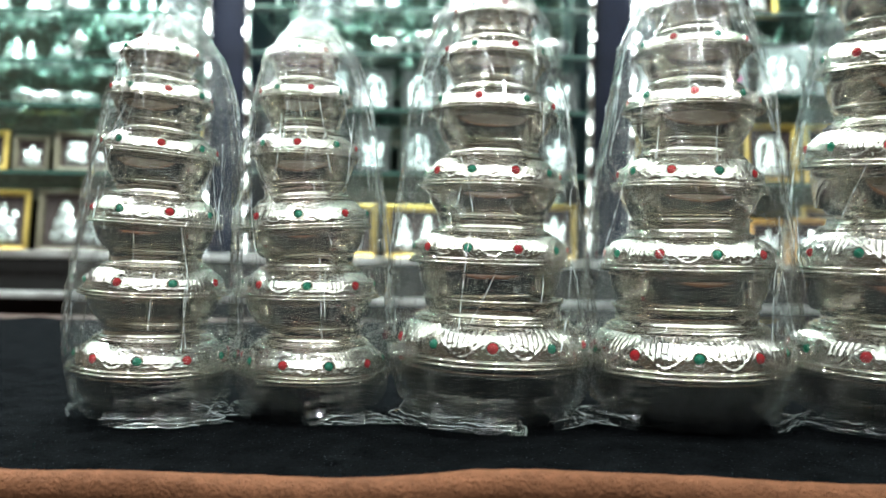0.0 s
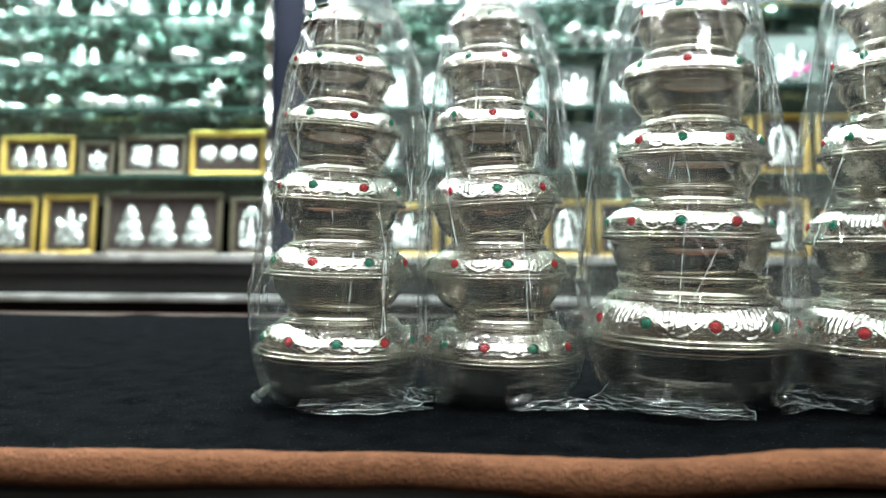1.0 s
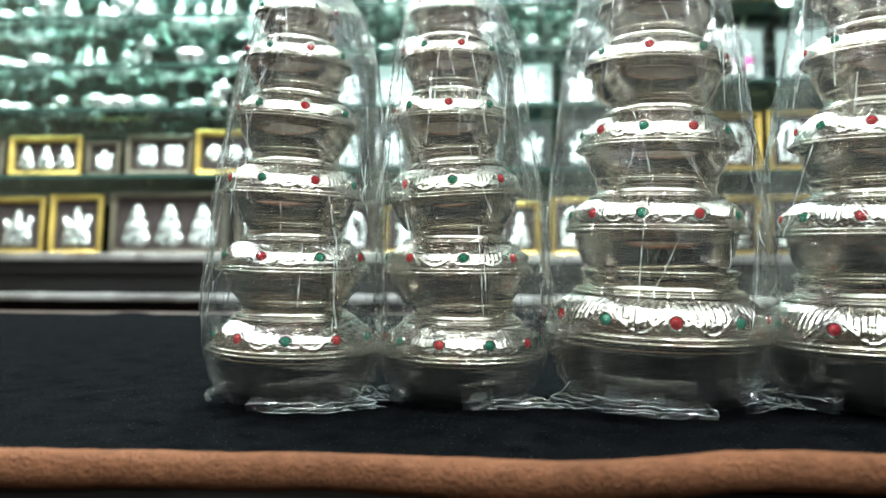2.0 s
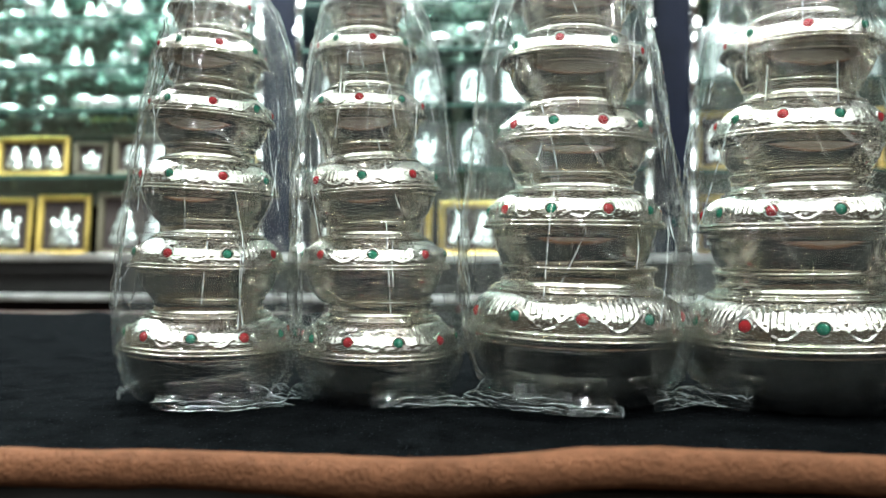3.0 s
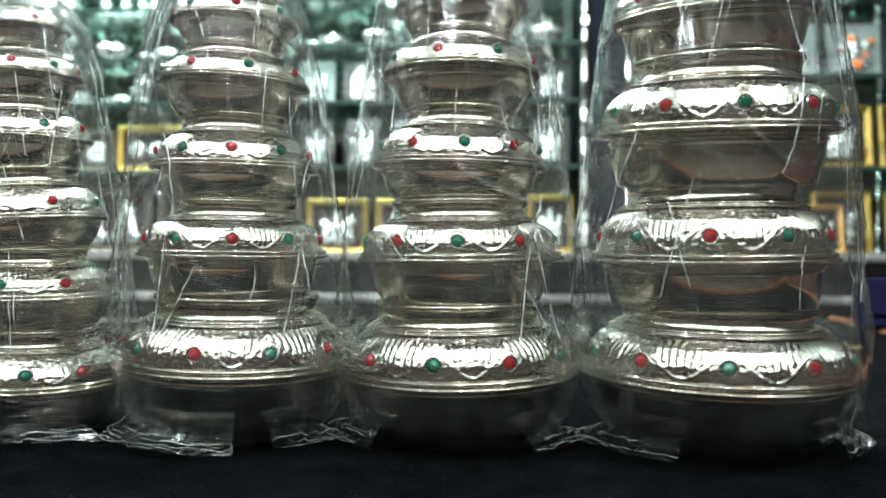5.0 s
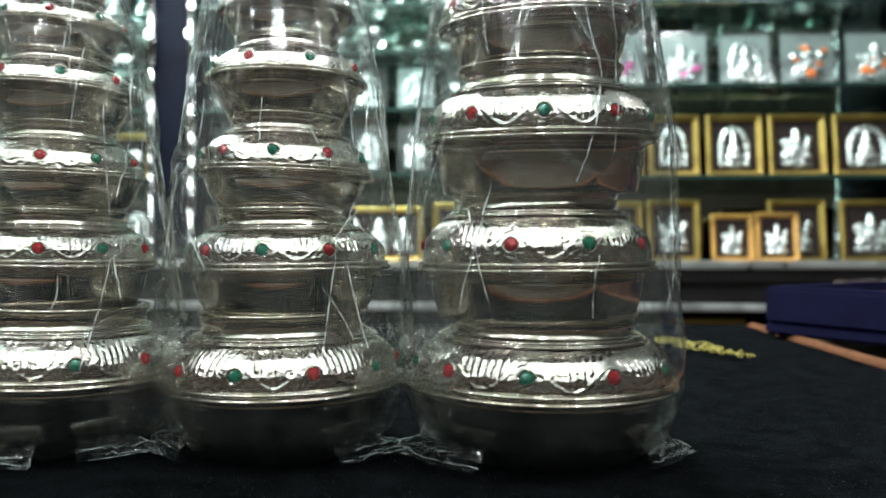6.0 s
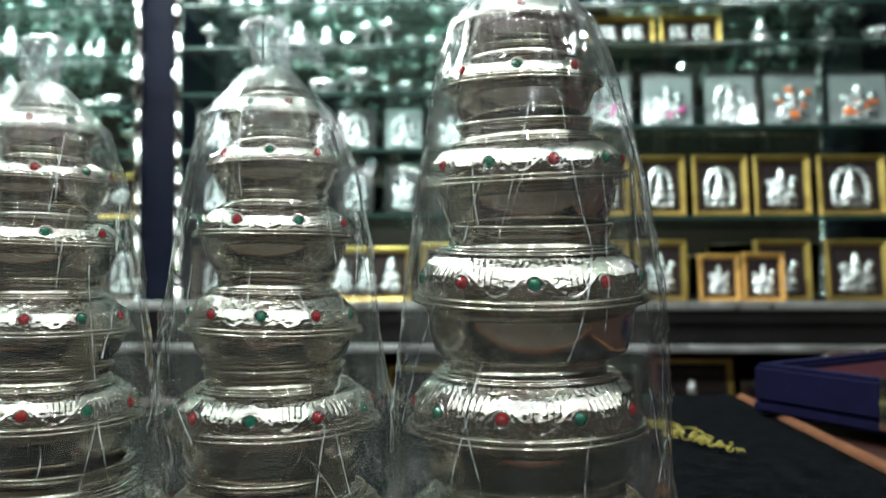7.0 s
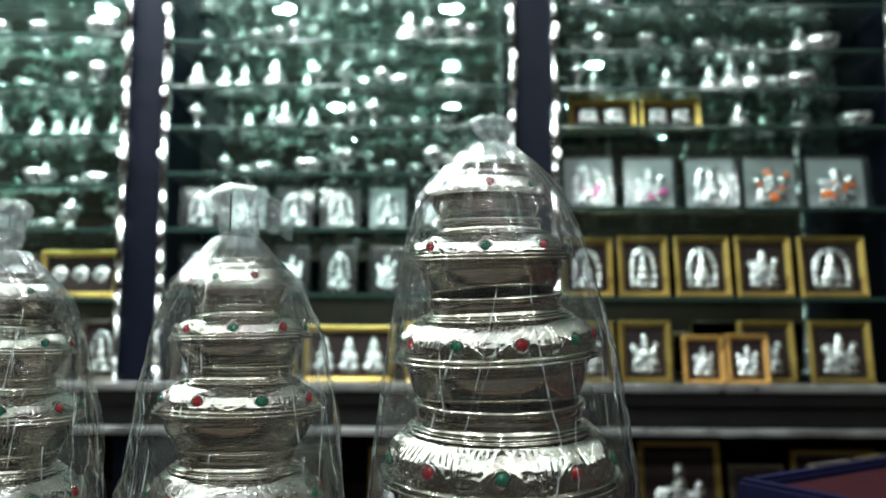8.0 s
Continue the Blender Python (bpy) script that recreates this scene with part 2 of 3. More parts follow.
structure("cabinet_base", box_bm(-2.55, 2.08, FLOOR, 2.9, 2.5, -0.46), DARK, "dark lower cabinet body", "cabinet")
structure("cabinet_back", box_bm(-2.55, 2.44, -0.42, 2.9, 2.5, -0.0), MAT_BOARD, "dark back of the lower cabinet", "cabinet")


def glass_shelf(a, b, z):
    s = thing("glass_shelf", pose((a + b) / 2, YS, z), "clear greenish glass shelf against the mirror", "shelf", "glass shelves", "structure")
    w = (b - a) / 2 - 0.004
    part("sheet", box_bm(-w, 0.006, -0.006, w, YM - YS - 0.004, 0.0), GLASS, s)
    part("front_edge", box_bm(-w, 0.0, -0.008, w, 0.006, 0.002, 0.001), GLASS_EDGE, s, "polished dark green edge")


SHELVES = {0: (0.258, 0.435, 0.55, 0.68, 0.81, 0.95, 1.1, 1.25), 1: (0.27, 0.435, 0.58, 0.70, 0.81, 0.93, 1.05, 1.2), 2: (0.262, 0.49, 0.70, 0.80, 0.90, 1.02, 1.15, 1.3), 3: (0.262, 0.49, 0.75, 1.0)}
for i, (a, b) in enumerate(SECTIONS):
    for z in SHELVES[i]:
        glass_shelf(a, b, z)

# ---- counter ----
CX0, CX1, CY0 = -1.35, 0.50, 0.337


def far_y(x):
    """The far edge of the cloth, which stops short of the counter's edge at one end."""
    return 0.93 + 0.115 / (1 + math.exp(-(x + 0.05) / 0.05))


def roll_top(x):
    """The crest of the padded edge, with one bulge."""
    return 0.0122 + 0.0058 / (1 + math.exp(-(x - 0.003) / 0.011)) * math.exp(-max(0, x - 0.03) / 0.13) - 0.001 * math.sin(7 * x) + 0.0008 * noise.noise((x * 20, 2, 0))


structure("counter_body", box_bm(CX0 - 0.3, CY0 + 0.01, FLOOR, 1.6, 1.05, -0.03), WOOD, "brown wooden shop counter body", "counter")
structure("counter_top", box_bm(CX0 - 0.3, CY0 - 0.012, -0.03, 1.6, 1.055, -0.009, 0.004), WOOD, "brown wooden counter top with a rounded edge", "counter")

# black cloth, softly uneven, rising a little to the padded edge
nx, ny = 320, 130
verts, faces = [], []
for j in range(ny + 1):
    for i in range(nx + 1):
        x = CX0 + (CX1 - CX0) * i / nx
        f = j / ny
        y = CY0 + (far_y(x) - CY0) * f
        z = 0.0014 * noise.noise((x * 7, y * 9, 0)) + 0.0007 * noise.noise((x * 28, y * 30, 3))
        z += 0.004 * math.exp(-((x - 0.38) / 0.1) ** 2 - ((y - 0.93) / 0.08) ** 2)
        z += 0.0025 * max(0, math.sin(x * 26 + y * 7) - 0.8) * 4 * f
        z += 0.008 * math.exp(-((y - CY0) / 0.016) ** 2)
        verts.append((x, y, z - 0.0015))
for j in range(ny):
    for i in range(nx):
        k = j * (nx + 1) + i
        faces.append((k, k + 1, k + nx + 2, k + nx + 1))
me = bpy.data.meshes.new("cloth")
me.from_pydata(verts, [], faces)
me.polygons.foreach_set("use_smooth", [True] * len(me.polygons))
cloth = tagged(part("table_cloth", me, CLOTH), "black woven cloth spread over the counter", "cloth")
sol = cloth.modifiers.new("thickness", "SOLIDIFY")
sol.thickness, sol.offset = 0.004, -1


def padded_edge(name, points, label):
    """A fuzzy padded roll through the points (x, y, crest height), with radius 5 mm."""
    verts, faces, m = [], [], 18
    for i, (x, y, top) in enumerate(points):
        x2, y2, _ = points[min(i + 1, len(points) - 1)]
        x1, y1, _ = points[max(i - 1, 0)]
        t = Vector((x2 - x1, y2 - y1, 0)).normalized()
        side = Vector((-t.y, t.x, 0))
        r = 0.0052 + 0.0005 * noise.noise((x * 16, y * 16, 5))
        for k in range(m):
            a = 2 * math.pi * k / m
            w = r + 0.0005 * noise.noise((x * 90, y * 90 + a * 2, 7))
            q = Vector((x, y, top - r)) + side * (w * math.cos(a) * 1.1) + Vector((0, 0, w * math.sin(a)))
            verts.append(q[:])
    for i in range(len(points) - 1):
        for k in range(m):
            k2 = (k + 1) % m
            faces.append((i * m + k, i * m + k2, (i + 1) * m + k2, (i + 1) * m + k))
    me = bpy.data.meshes.new("roll")
    me.from_pydata(verts, [], faces)
    me.polygons.foreach_set("use_smooth", [True] * len(me.polygons))
    return tagged(part(name, me, SUEDE), label, "edging", kind="structure")


padded_edge("edge_roll", [(CX0 + 1.9 * i / 400, CY0 + 0.002 * math.sin(5 * i / 40), roll_top(CX0 + 1.9 * i / 400)) for i in range(401)], "fuzzy brown suede roll along the counter edge")
padded_edge("edge_roll", [(CX1 + 0.006, 0.36 + 0.66 * i / 120, 0.0035) for i in range(121)], "brown suede trim beside the black cloth")
# thin dark strip along the front, below the roll
structure("under_edge", box_bm(CX0, CY0 - 0.001, -0.012, 0.55, CY0 + 0.005, 0.006, 0.001), DARK, "dark strip under the padded edge", "edging")

# ---- silver pots ----
TOWERS = [
    # depth of the axis, base height, per pot: x, rim height, radius, lean to the side, lean forward, gem angle, first gem
    (0.482, 0.001, [(-0.1373, 0.0244, 0.0395, 1.2, 0, 9, 1), (-0.137, 0.0601, 0.0357, 1.3, 0, 34, 1), (-0.1372, 0.0938, 0.0325, 3.0, 0, 32, 0), (-0.1358, 0.127, 0.0294, 4.9, 0, 21, 0), (-0.1353, 0.154, 0.0256, 5.0, 0, 27, 0), (-0.1358, 0.1756, 0.0196, 2.5, 0, -1, 0)]),
    (0.492, 0.001, [(-0.0598, 0.0216, 0.0387, 0.8, 0, -14, 0), (-0.0623, 0.0595, 0.0358, 0.0, 0, 8, 1), (-0.0639, 0.0929, 0.0334, -3.4, 0, 3, 1), (-0.0656, 0.1287, 0.0281, 0.0, 0, 2, 0), (-0.0659, 0.1568, 0.0243, 0.7, 0, 17, 0), (-0.0663, 0.1782, 0.0192, 0.9, 0, 0, 1)]),
    (0.494, 0.001, [(0.0303, 0.0314, 0.0511, 1.3, 0, -2, 0), (0.0292, 0.0781, 0.0417, 0.8, 0, -19, 1), (0.0295, 0.1153, 0.0371, 0.9, 0, -20, 1), (0.0292, 0.1519, 0.0337, 1.9, 0, -16, 0), (0.0297, 0.1789, 0.0284, 1.7, 0, 19, 0), (0.0297, 0.2004, 0.0225, 0.5, 0, 10, 0)]),
    (0.494, 0.001, [(0.1292, 0.0282, 0.0519, -0.8, 0, 27, 0), (0.1299, 0.0769, 0.0451, -0.6, 0, 1, 1), (0.1291, 0.1161, 0.0386, 1.4, 0, 6, 1), (0.1301, 0.1554, 0.0348, 0.4, 0, 30, 1), (0.1297, 0.1846, 0.0294, -1.4, 0, 9, 1), (0.1292, 0.2062, 0.0226, -1.8, 0, 31, 0)]),
    (0.494, 0.001, [(0.239, 0.0291, 0.0575, 0.5, 0, -10, 1), (0.2368, 0.0768, 0.0512, -0.5, 0, -15, 0), (0.2383, 0.1302, 0.0503, -0.5, 4, -2, 1), (0.2372, 0.1787, 0.0432, -2.6, 5, -25, 1), (0.2347, 0.2180, 0.0352, -1.2, 4, -6, 1), (0.2332, 0.2441, 0.0267, 0.0, 3, 1, 0)]),
]
gem_mesh = lathe([(0.0, 1.0), (0.35, 0.93), (0.68, 0.7), (0.92, 0.35), (1.0, 0.0), (0.95, -0.3)], 16)
bezel_mesh = lathe([(0.98, -0.9), (1.45, -0.9), (1.36, -0.1), (1.26, 0.14), (1.10, 0.2), (0.98, 0.1)], 20)
GEM = {}
for key, mat in ((0, RUBY), (1, EMERALD)):
    GEM[key] = gem_mesh.copy()
    GEM[key].materials.append(mat)
bezel_mesh.materials.append(SILVER_RELIEF)


def silver_pot(m, R, up, down, count, phase, first, wide_foot):
    """One pot: bowl below the rim, chased shoulder with set stones above it, short neck."""
    size = "large" if R > 0.045 else "small" if R < 0.03 else "middling"
    p = thing("silver_pot", m, size + " silver pot with red and green stones, stacked in clear bag", "pot", "stacked silver pots")
    f = 0.67 if R < 0.04 else 0.73 if R < 0.05 else 0.80           # foot of the bowl
    if wide_foot:
        side = [(0.60, 0.985), (0.66, 0.93), (0.735, 0.82), (0.80, 0.66), (0.848, 0.48), (0.878, 0.30), (0.892, 0.17), (0.904, 0.16), (0.905, 0.135), (0.896, 0.12)]
    else:
        side = [(f, 0.985)] + [(f + (0.87 - f) * q, v) for q, v in ((0.13, 0.95), (0.34, 0.84), (0.62, 0.66), (0.83, 0.48), (0.95, 0.30), (1.0, 0.215))] + [(0.885, 0.20), (0.886, 0.175), (0.873, 0.16), (0.877, 0.11)]
    part("bowl", lathe([(0, -down), (0.9 * side[0][0] * R, -down)] + [(r * R, -v * down) for r, v in side] + [(0.93 * R, -2.3 * 0.019 * R)], 96), SILVER, p)
    b = 0.019 * R
    rim = [(0.955 * R, -2.2 * b)]
    for k in range(9):
        a = -math.pi / 2 + math.pi * k / 8
        rim.append((0.965 * R + 1.6 * b * math.cos(a), -0.9 * b + 1.1 * b * math.sin(a)))
    for k in range(9):
        a = -math.pi / 2 + math.pi * k / 8
        rim.append((0.945 * R + 1.5 * b * math.cos(a), 1.3 * b + 1.1 * b * math.sin(a)))
    rim.append((0.93 * R, 2.5 * b))
    part("rim", lathe(rim, 96), SILVER, p, "double-beaded bright rim")
    prof = []
    rows = 38
    keys = [(0.935, 0.05), (0.926, 0.15), (0.908, 0.25), (0.868, 0.36), (0.80, 0.465), (0.745, 0.55), (0.69, 0.61)]
    if R > 0.04:
        keys = [(0.935, 0.05), (0.931, 0.14), (0.922, 0.25), (0.897, 0.36), (0.85, 0.465), (0.79, 0.55), (0.72 if R < 0.05 else 0.75, 0.61)]
    for k in range(rows + 1):
        u = k / rows * (len(keys) - 1)
        i = min(int(u), len(keys) - 2)
        w = u - i
        prof.append(((keys[i][0] * (1 - w) + keys[i + 1][0] * w) * R, (keys[i][1] * (1 - w) + keys[i + 1][1] * w) * up))
    ph = math.radians(phase)

    def chased(a, r, z):
        v = z / up
        g = (a - ph) * count / (2 * math.pi)
        s = abs((g % 1.0) - 0.5) * 2           # 1 at a stone, 0 between two
        c = 0.5 - 0.5 * math.cos(math.pi * s)
        line = 0.11 + 0.30 * c                           # twisted wire dipping between the stones
        d = 0.010 * R * math.exp(-((v - line) / 0.017) ** 2) * (0.7 + 0.3 * math.cos(a * count * 18))
        low = line + 0.05                                # lower edge of the fan of flutes
        if low < v < 0.57:
            w = min(1, (v - low) / 0.05, (0.57 - v) / 0.05)
            fan = (g % 1.0 - 0.5) * (1.3 - 0.8 * v)
            d += 0.026 * R * w * (abs(math.sin(math.pi * fan * 11)) - 0.55)
        d += 0.004 * R * noise.noise((a * 26, v * 22, R * 900)) + 0.0025 * R * noise.noise((a * 60, v * 50, R * 900))
        d += 0.010 * R * math.exp(-((v - 0.30) / 0.05) ** 2) * max(0, s - 0.55)      # boss under each stone
        return d

    part("shoulder", lathe(prof, 400 if R > 0.04 else 280, chased), SILVER_RELIEF, p, "chased shoulder with fan flutes and zigzag line")
    k = 0.615 if R < 0.04 else 0.645 if R < 0.05 else 0.675        # neck: two ring steps, a straight throat, a rolled lip
    neck = [(k + 0.09, 0.60), (k + 0.102, 0.615), (k + 0.09, 0.635), (k + 0.055, 0.64), (k + 0.066, 0.658), (k + 0.055, 0.68), (k + 0.018, 0.69), (k, 0.71), (k - 0.005, 0.80), (k, 0.91), (k + 0.016, 0.925), (k + 0.026, 0.95), (k + 0.02, 0.985), (k, 1.0), (k - 0.04, 1.0), (k - 0.05, 0.9), (k - 0.06, 0.63), (0, 0.62)]
    part("neck", lathe([(r * R, v * up) for r, v in neck], 96), SILVER, p)
    gs = 0.0026 * (R / 0.05) ** 0.6
    for k in range(count):
        a = ph + 2 * math.pi * k / count
        key = (first + k) % 2
        slope = Matrix.Rotation(math.radians(80), 4, "X")
        pos = Matrix.Rotation(a, 4, "Z") @ Matrix.Translation((0, -(0.912 if R > 0.04 else 0.898) * R, 0.275 * up)) @ slope @ Matrix.Diagonal((gs * 1.05, gs * 1.05, gs * 0.8, 1))
        g = part("stone", GEM[key], RUBY, p, "red cabochon stone" if key == 0 else "green cabochon stone")
        g.matrix_basis = pos
        part("bezel", bezel_mesh, SILVER_RELIEF, g)
    return p


for yc, base, pots in TOWERS:
    for i, (x, z, R, side, fwd, gem, first) in enumerate(pots):
        below = pots[i - 1] if i else None
        down = z - base if i == 0 else 0.38 * (z - below[1]) + 0.05 * R
        up = 0.62 * (pots[i + 1][1] - z) if i + 1 < len(pots) else 0.48 * R
        silver_pot(pose(x, yc, z, fwd, side, 0), R, up, down, 10 if R > 0.037 else 8, gem, first, i == 0)


# ---- clear bags ----
def envelope(points):
    """Outer hull of (height, radius) points, going up."""
    hull = []
    for q in points:
        while len(hull) > 1 and (hull[-1][1] - hull[-2][1]) * (q[0] - hull[-2][0]) <= (q[1] - hull[-2][1]) * (hull[-1][0] - hull[-2][0]):
            hull.pop()
        hull.append(q)
    return hull


def at(table, z):
    for (z0, v0), (z1, v1) in zip(table, table[1:]):
        if z <= z1:
            w = (z - z0) / max(1e-6, z1 - z0)
            return v0 + (v1 - v0) * min(1, max(0, w))
    return table[-1][1]


def sheet(rows, seg, point, closed=True):
    verts = [point(i / (rows - 1), k / seg) for i in range(rows) for k in range(seg + (0 if closed else 1))]
    n = seg if closed else seg + 1
    faces = []
    for i in range(rows - 1):
        for k in range(seg):
            k2 = (k + 1) % n
            faces.append((i * n + k, i * n + k2, (i + 1) * n + k2, (i + 1) * n + k))
    me = bpy.data.meshes.new("sheet")
    me.from_pydata(verts, [], faces)
    me.polygons.foreach_set("use_smooth", [True] * len(me.polygons))
    return me


def ridged(x, y, z):
    return 1 - 2 * abs(noise.noise((x, y, z)))


def threads(runs, radius, rnd):
    """Fine pale lines along the runs of points, of uneven thickness, imitating highlights on the film."""
    cu = bpy.data.curves.new("glint_line", "CURVE")
    cu.dimensions, cu.bevel_depth, cu.bevel_resolution = "3D", radius, 1
    for run in runs:
        sp = cu.splines.new("POLY")
        sp.points.add(len(run) - 1)
        for pt, p in zip(sp.points, run):
            pt.co, pt.radius = (p[0], p[1], p[2], 1), rnd.uniform(0.3, 1.5)
    tmp = new("glint_curve", cu)
    me = bpy.data.meshes.new_from_object(tmp)
    bpy.data.objects.remove(tmp)
    me.materials.clear()
    return me


def plastic_bag(no, yc, pots, knot, lean, flap, slack, folds):
    x0, z0, R0 = pots[0][:3]
    ztop = pots[-1][1] + 0.46 * pots[-1][2]
    axis = [(0, x0)] + [(p[1], p[0]) for p in pots] + [(ztop + 0.05, pots[-1][0])]
    pts = [(z0, R0 * 1.005 + 0.0006)] + [(p[1], p[2] * 1.01 + 0.0006 + 0.0008 * (i > 1)) for i, p in enumerate(pots) if i] + [(ztop, pots[-1][2] * 0.62 + 0.002), (ztop + 0.010, 0.0065)]
    hull = [(0.0, R0 * 0.66), (0.003, R0 * 0.72), (0.35 * z0, R0 * 0.87), (0.7 * z0, R0 * 0.965)] + envelope(pts)
    bag = thing("plastic_bag", pose(0, yc, 0), "clear crinkled plastic bag tied over a stack of silver pots", "bag", "clear bags round the pots")
    s = no * 17.3

    def wall(v, u):
        z = 0.0008 + (ztop + 0.0095) * v
        a = 2 * math.pi * u
        r, c = at(hull, z), at(axis, z)
        g = min(1, max(0, (z - pots[-2][1]) / max(0.01, ztop - pots[-2][1])))      # gathers towards the knot
        ca, sa = math.cos(a), math.sin(a)
        free = min(1, abs(z - z0) / 0.02)
        w = 0.0007 * ridged(ca * 2.3 + s, sa * 2.3, z * 5) * free + 0.0003 * ridged(ca * 6 + s, sa * 6, z * 8 + 4) * free
        w += g * (0.0011 * math.sin(a * 19 + 5 * noise.noise((ca, sa, z * 30 + s))) + 0.0006 * math.sin(a * 37))
        if z < 0.75 * z0:
            w += 0.0022 * ridged(ca * 3 + s, sa * 3, z * 70) * (1 - z / (0.75 * z0))
        loose = min(1, max(0, (z - z0) / 0.025)) * (1 - g) ** 0.5
        w += loose * slack[sa > 0] * abs(sa) ** 5                    # the flat bag stands off at its two seams
        k1 = max(0, ridged(ca * 2.6 + s, sa * 2.6 + z * 3, z * 3.5))           # long upright creases
        w += 0.0017 * k1 ** 14 * free
        k2 = max(0, ridged(ca * 1.6 - s, sa * 1.6 + z * 16, z * 12 + 3))       # slanting creases
        w += 0.0015 * k2 ** 16 * free
        rr = max(0.003, r + w + 0.0006)
        return (c + lean * max(0, z - z0) + rr * sa, -rr * ca, z)

    part("film", sheet(170, 360, wall), FILM, bag)
    rnd = random.Random(no + 70)
    # highlights on the creases, drawn as pale lines over the film
    crease_glints = []
    for k in range(26):
        side = k < 8
        u = rnd.choice((0.25, 0.75)) + rnd.uniform(-0.03, 0.03) if side else rnd.uniform(-0.22, 0.22)
        v = rnd.uniform(0.15, 0.75)
        long, drift = rnd.uniform(0.06, 0.22) * (1.6 if side else 1), rnd.uniform(-0.05, 0.05) * (0.2 if side else 1)
        bend = rnd.uniform(-0.004, 0.004)
        crease_glints.append([wall(min(0.97, v + long * i / 14), (u + drift * (i / 14) + bend * math.sin(i / 4)) % 1.0) for i in range(15)])
    tagged(part("crease_glints", threads(crease_glints, 0.00017, rnd), FILM_GLINT, bag), "white highlights of the film creases, laid on as pale lines", kind="stuff")

    # crumpled spare film lying round the foot: folded lobes, each a pleated fan with painted fold highlights
    for q, (mid, wide, reach, lift) in enumerate(folds):
        rnd = random.Random(no * 31 + q)
        rows, cols, grid = 8, 13, []
        for i in range(rows):
            v = i / (rows - 1)
            line = []
            for k in range(cols):
                u = k / (cols - 1)
                a = math.radians(mid + wide * (u - 0.5)) + rnd.uniform(-0.025, 0.025)
                r = R0 * (0.80 + 0.16 * min(1, v * 2.5)) + 0.7 * reach * v * (0.05 + 0.95 * u ** 1.2) * (1 + 0.32 * rnd.uniform(-1, 1))
                pleat = (i % 2) * (0.25 + 0.75 * rnd.random()) * math.sin(math.pi * min(1, 0.2 + 0.8 * u))
                z = 0.0014 + 0.55 * lift * (1 - v) ** 1.4 * (0.6 + 0.4 * rnd.random()) + 0.0028 * pleat
                line.append(Vector((x0 + r * math.sin(a), -r * math.cos(a), z)))
            grid.append(line)
        me = bpy.data.meshes.new("fold")
        me.from_pydata([p[:] for line in grid for p in line], [], [f for i in range(rows - 1) for k in range(cols - 1) for o in (i * cols + k,) for f in ((o, o + 1, o + cols), (o + 1, o + cols + 1, o + cols))])
        part("crumpled_fold", me, FILM_FOLDED, bag, "crumpled end of the bag")
        runs = [line[rnd.randint(0, 5):cols - rnd.randint(0, 3)] for line in grid[2:] if rnd.random() < 0.6] + [[line[-1] for line in grid[1:]]]
        me = threads([[p + Vector((0, 0, 0.0002)) for p in run] for run in runs], 0.00013, rnd)
        tagged(part("fold_glints", me, FILM_GLINT, bag), "bright highlights of the film folds, laid on as pale lines", kind="stuff")
    zg = pots[-1][1] - 0.1 * pots[-1][2]

    def gather(v, u):
        z = zg + (ztop + 0.0095 - zg) * v
        a = 2 * math.pi * u
        w = 0.0006 + (0.3 + 0.7 * v) * (0.0011 * abs(math.sin(a * 13 + 4 * noise.noise((math.cos(a), math.sin(a), z * 40 + s)))) + 0.0007 * abs(math.sin(a * 29 + s + z * 60)))
        r = at(hull, z) + w + 0.0008
        return (at(axis, z) + lean * (z - z0) + r * math.sin(a), -r * math.cos(a), z)

    part("pleats", sheet(24, 220, gather), FILM_FOLDED, bag, "pleated film gathered under the knot")
    cx = at(axis, ztop) + lean * (ztop - z0)

    def tuft(v, u):
        a = 2 * math.pi * u
        z = ztop + 0.006 + knot * v
        r = (0.0062 + 0.0035 * v * knot / 0.03) * (1 + 0.30 * math.sin(a * 9 + s) * v + 0.35 * noise.noise((math.cos(a) * 2.5 + s, math.sin(a) * 2.5, v * 4)))
        r *= math.sqrt(max(0.02, 1 - max(0, v - 0.75) ** 2 * 15.5))
        return (cx + r * math.sin(a) + 0.002 * math.sin(v * 4 + s), -r * math.cos(a), z + 0.002 * noise.noise((a * 2, v, s)))

    part("knot", sheet(26, 60, tuft), FILM_KNOT, bag, "twisted tied top of the bag")
    if flap:
        def ear(v, u):
            x = cx + 0.004 + flap * v
            z = ztop + 0.008 + (0.30 + 0.70 * u) * knot * (1 - 0.28 * v) - 0.006 * v
            return (x, -0.004 + 0.0035 * noise.noise((v * 4 + s, u * 4, 1)) + 0.002 * math.sin(v * 9), z + 0.0015 * noise.noise((v * 6, u * 6, s)))
        part("loose_flap", sheet(20, 20, ear, False), FILM_KNOT, bag, "loose flap of clear film")
    return bag


BAGS = [
    # knot height, lean, flap, slack at the two seams, and round the foot: angle, width, reach, lift
    (0.022, 0.05, 0.010, (0.0035, 0.001), ((24, 80, 0.019, 0.010), (64, 30, 0.010, 0.020), (-70, -30, 0.004, 0.012))),
    (0.024, 0.02, 0.016, (0.001, 0.003), ((30, 55, 0.020, 0.012), (-60, -40, 0.006, 0.014))),
    (0.026, -0.01, -0.010, (0.004, 0.0025), ((-38, -62, 0.012, 0.020), (-12, 56, 0.006, 0.014), (52, 34, 0.008, 0.014))),
    (0.027, -0.01, 0.020, (0.003, 0.004), ((-62, -44, 0.012, 0.020), (58, 40, 0.008, 0.014))),
    (0.017, 0.01, 0.0, (0.001, 0.001), ((-55, -50, 0.011, 0.016), (62, 36, 0.010, 0.020))),
]
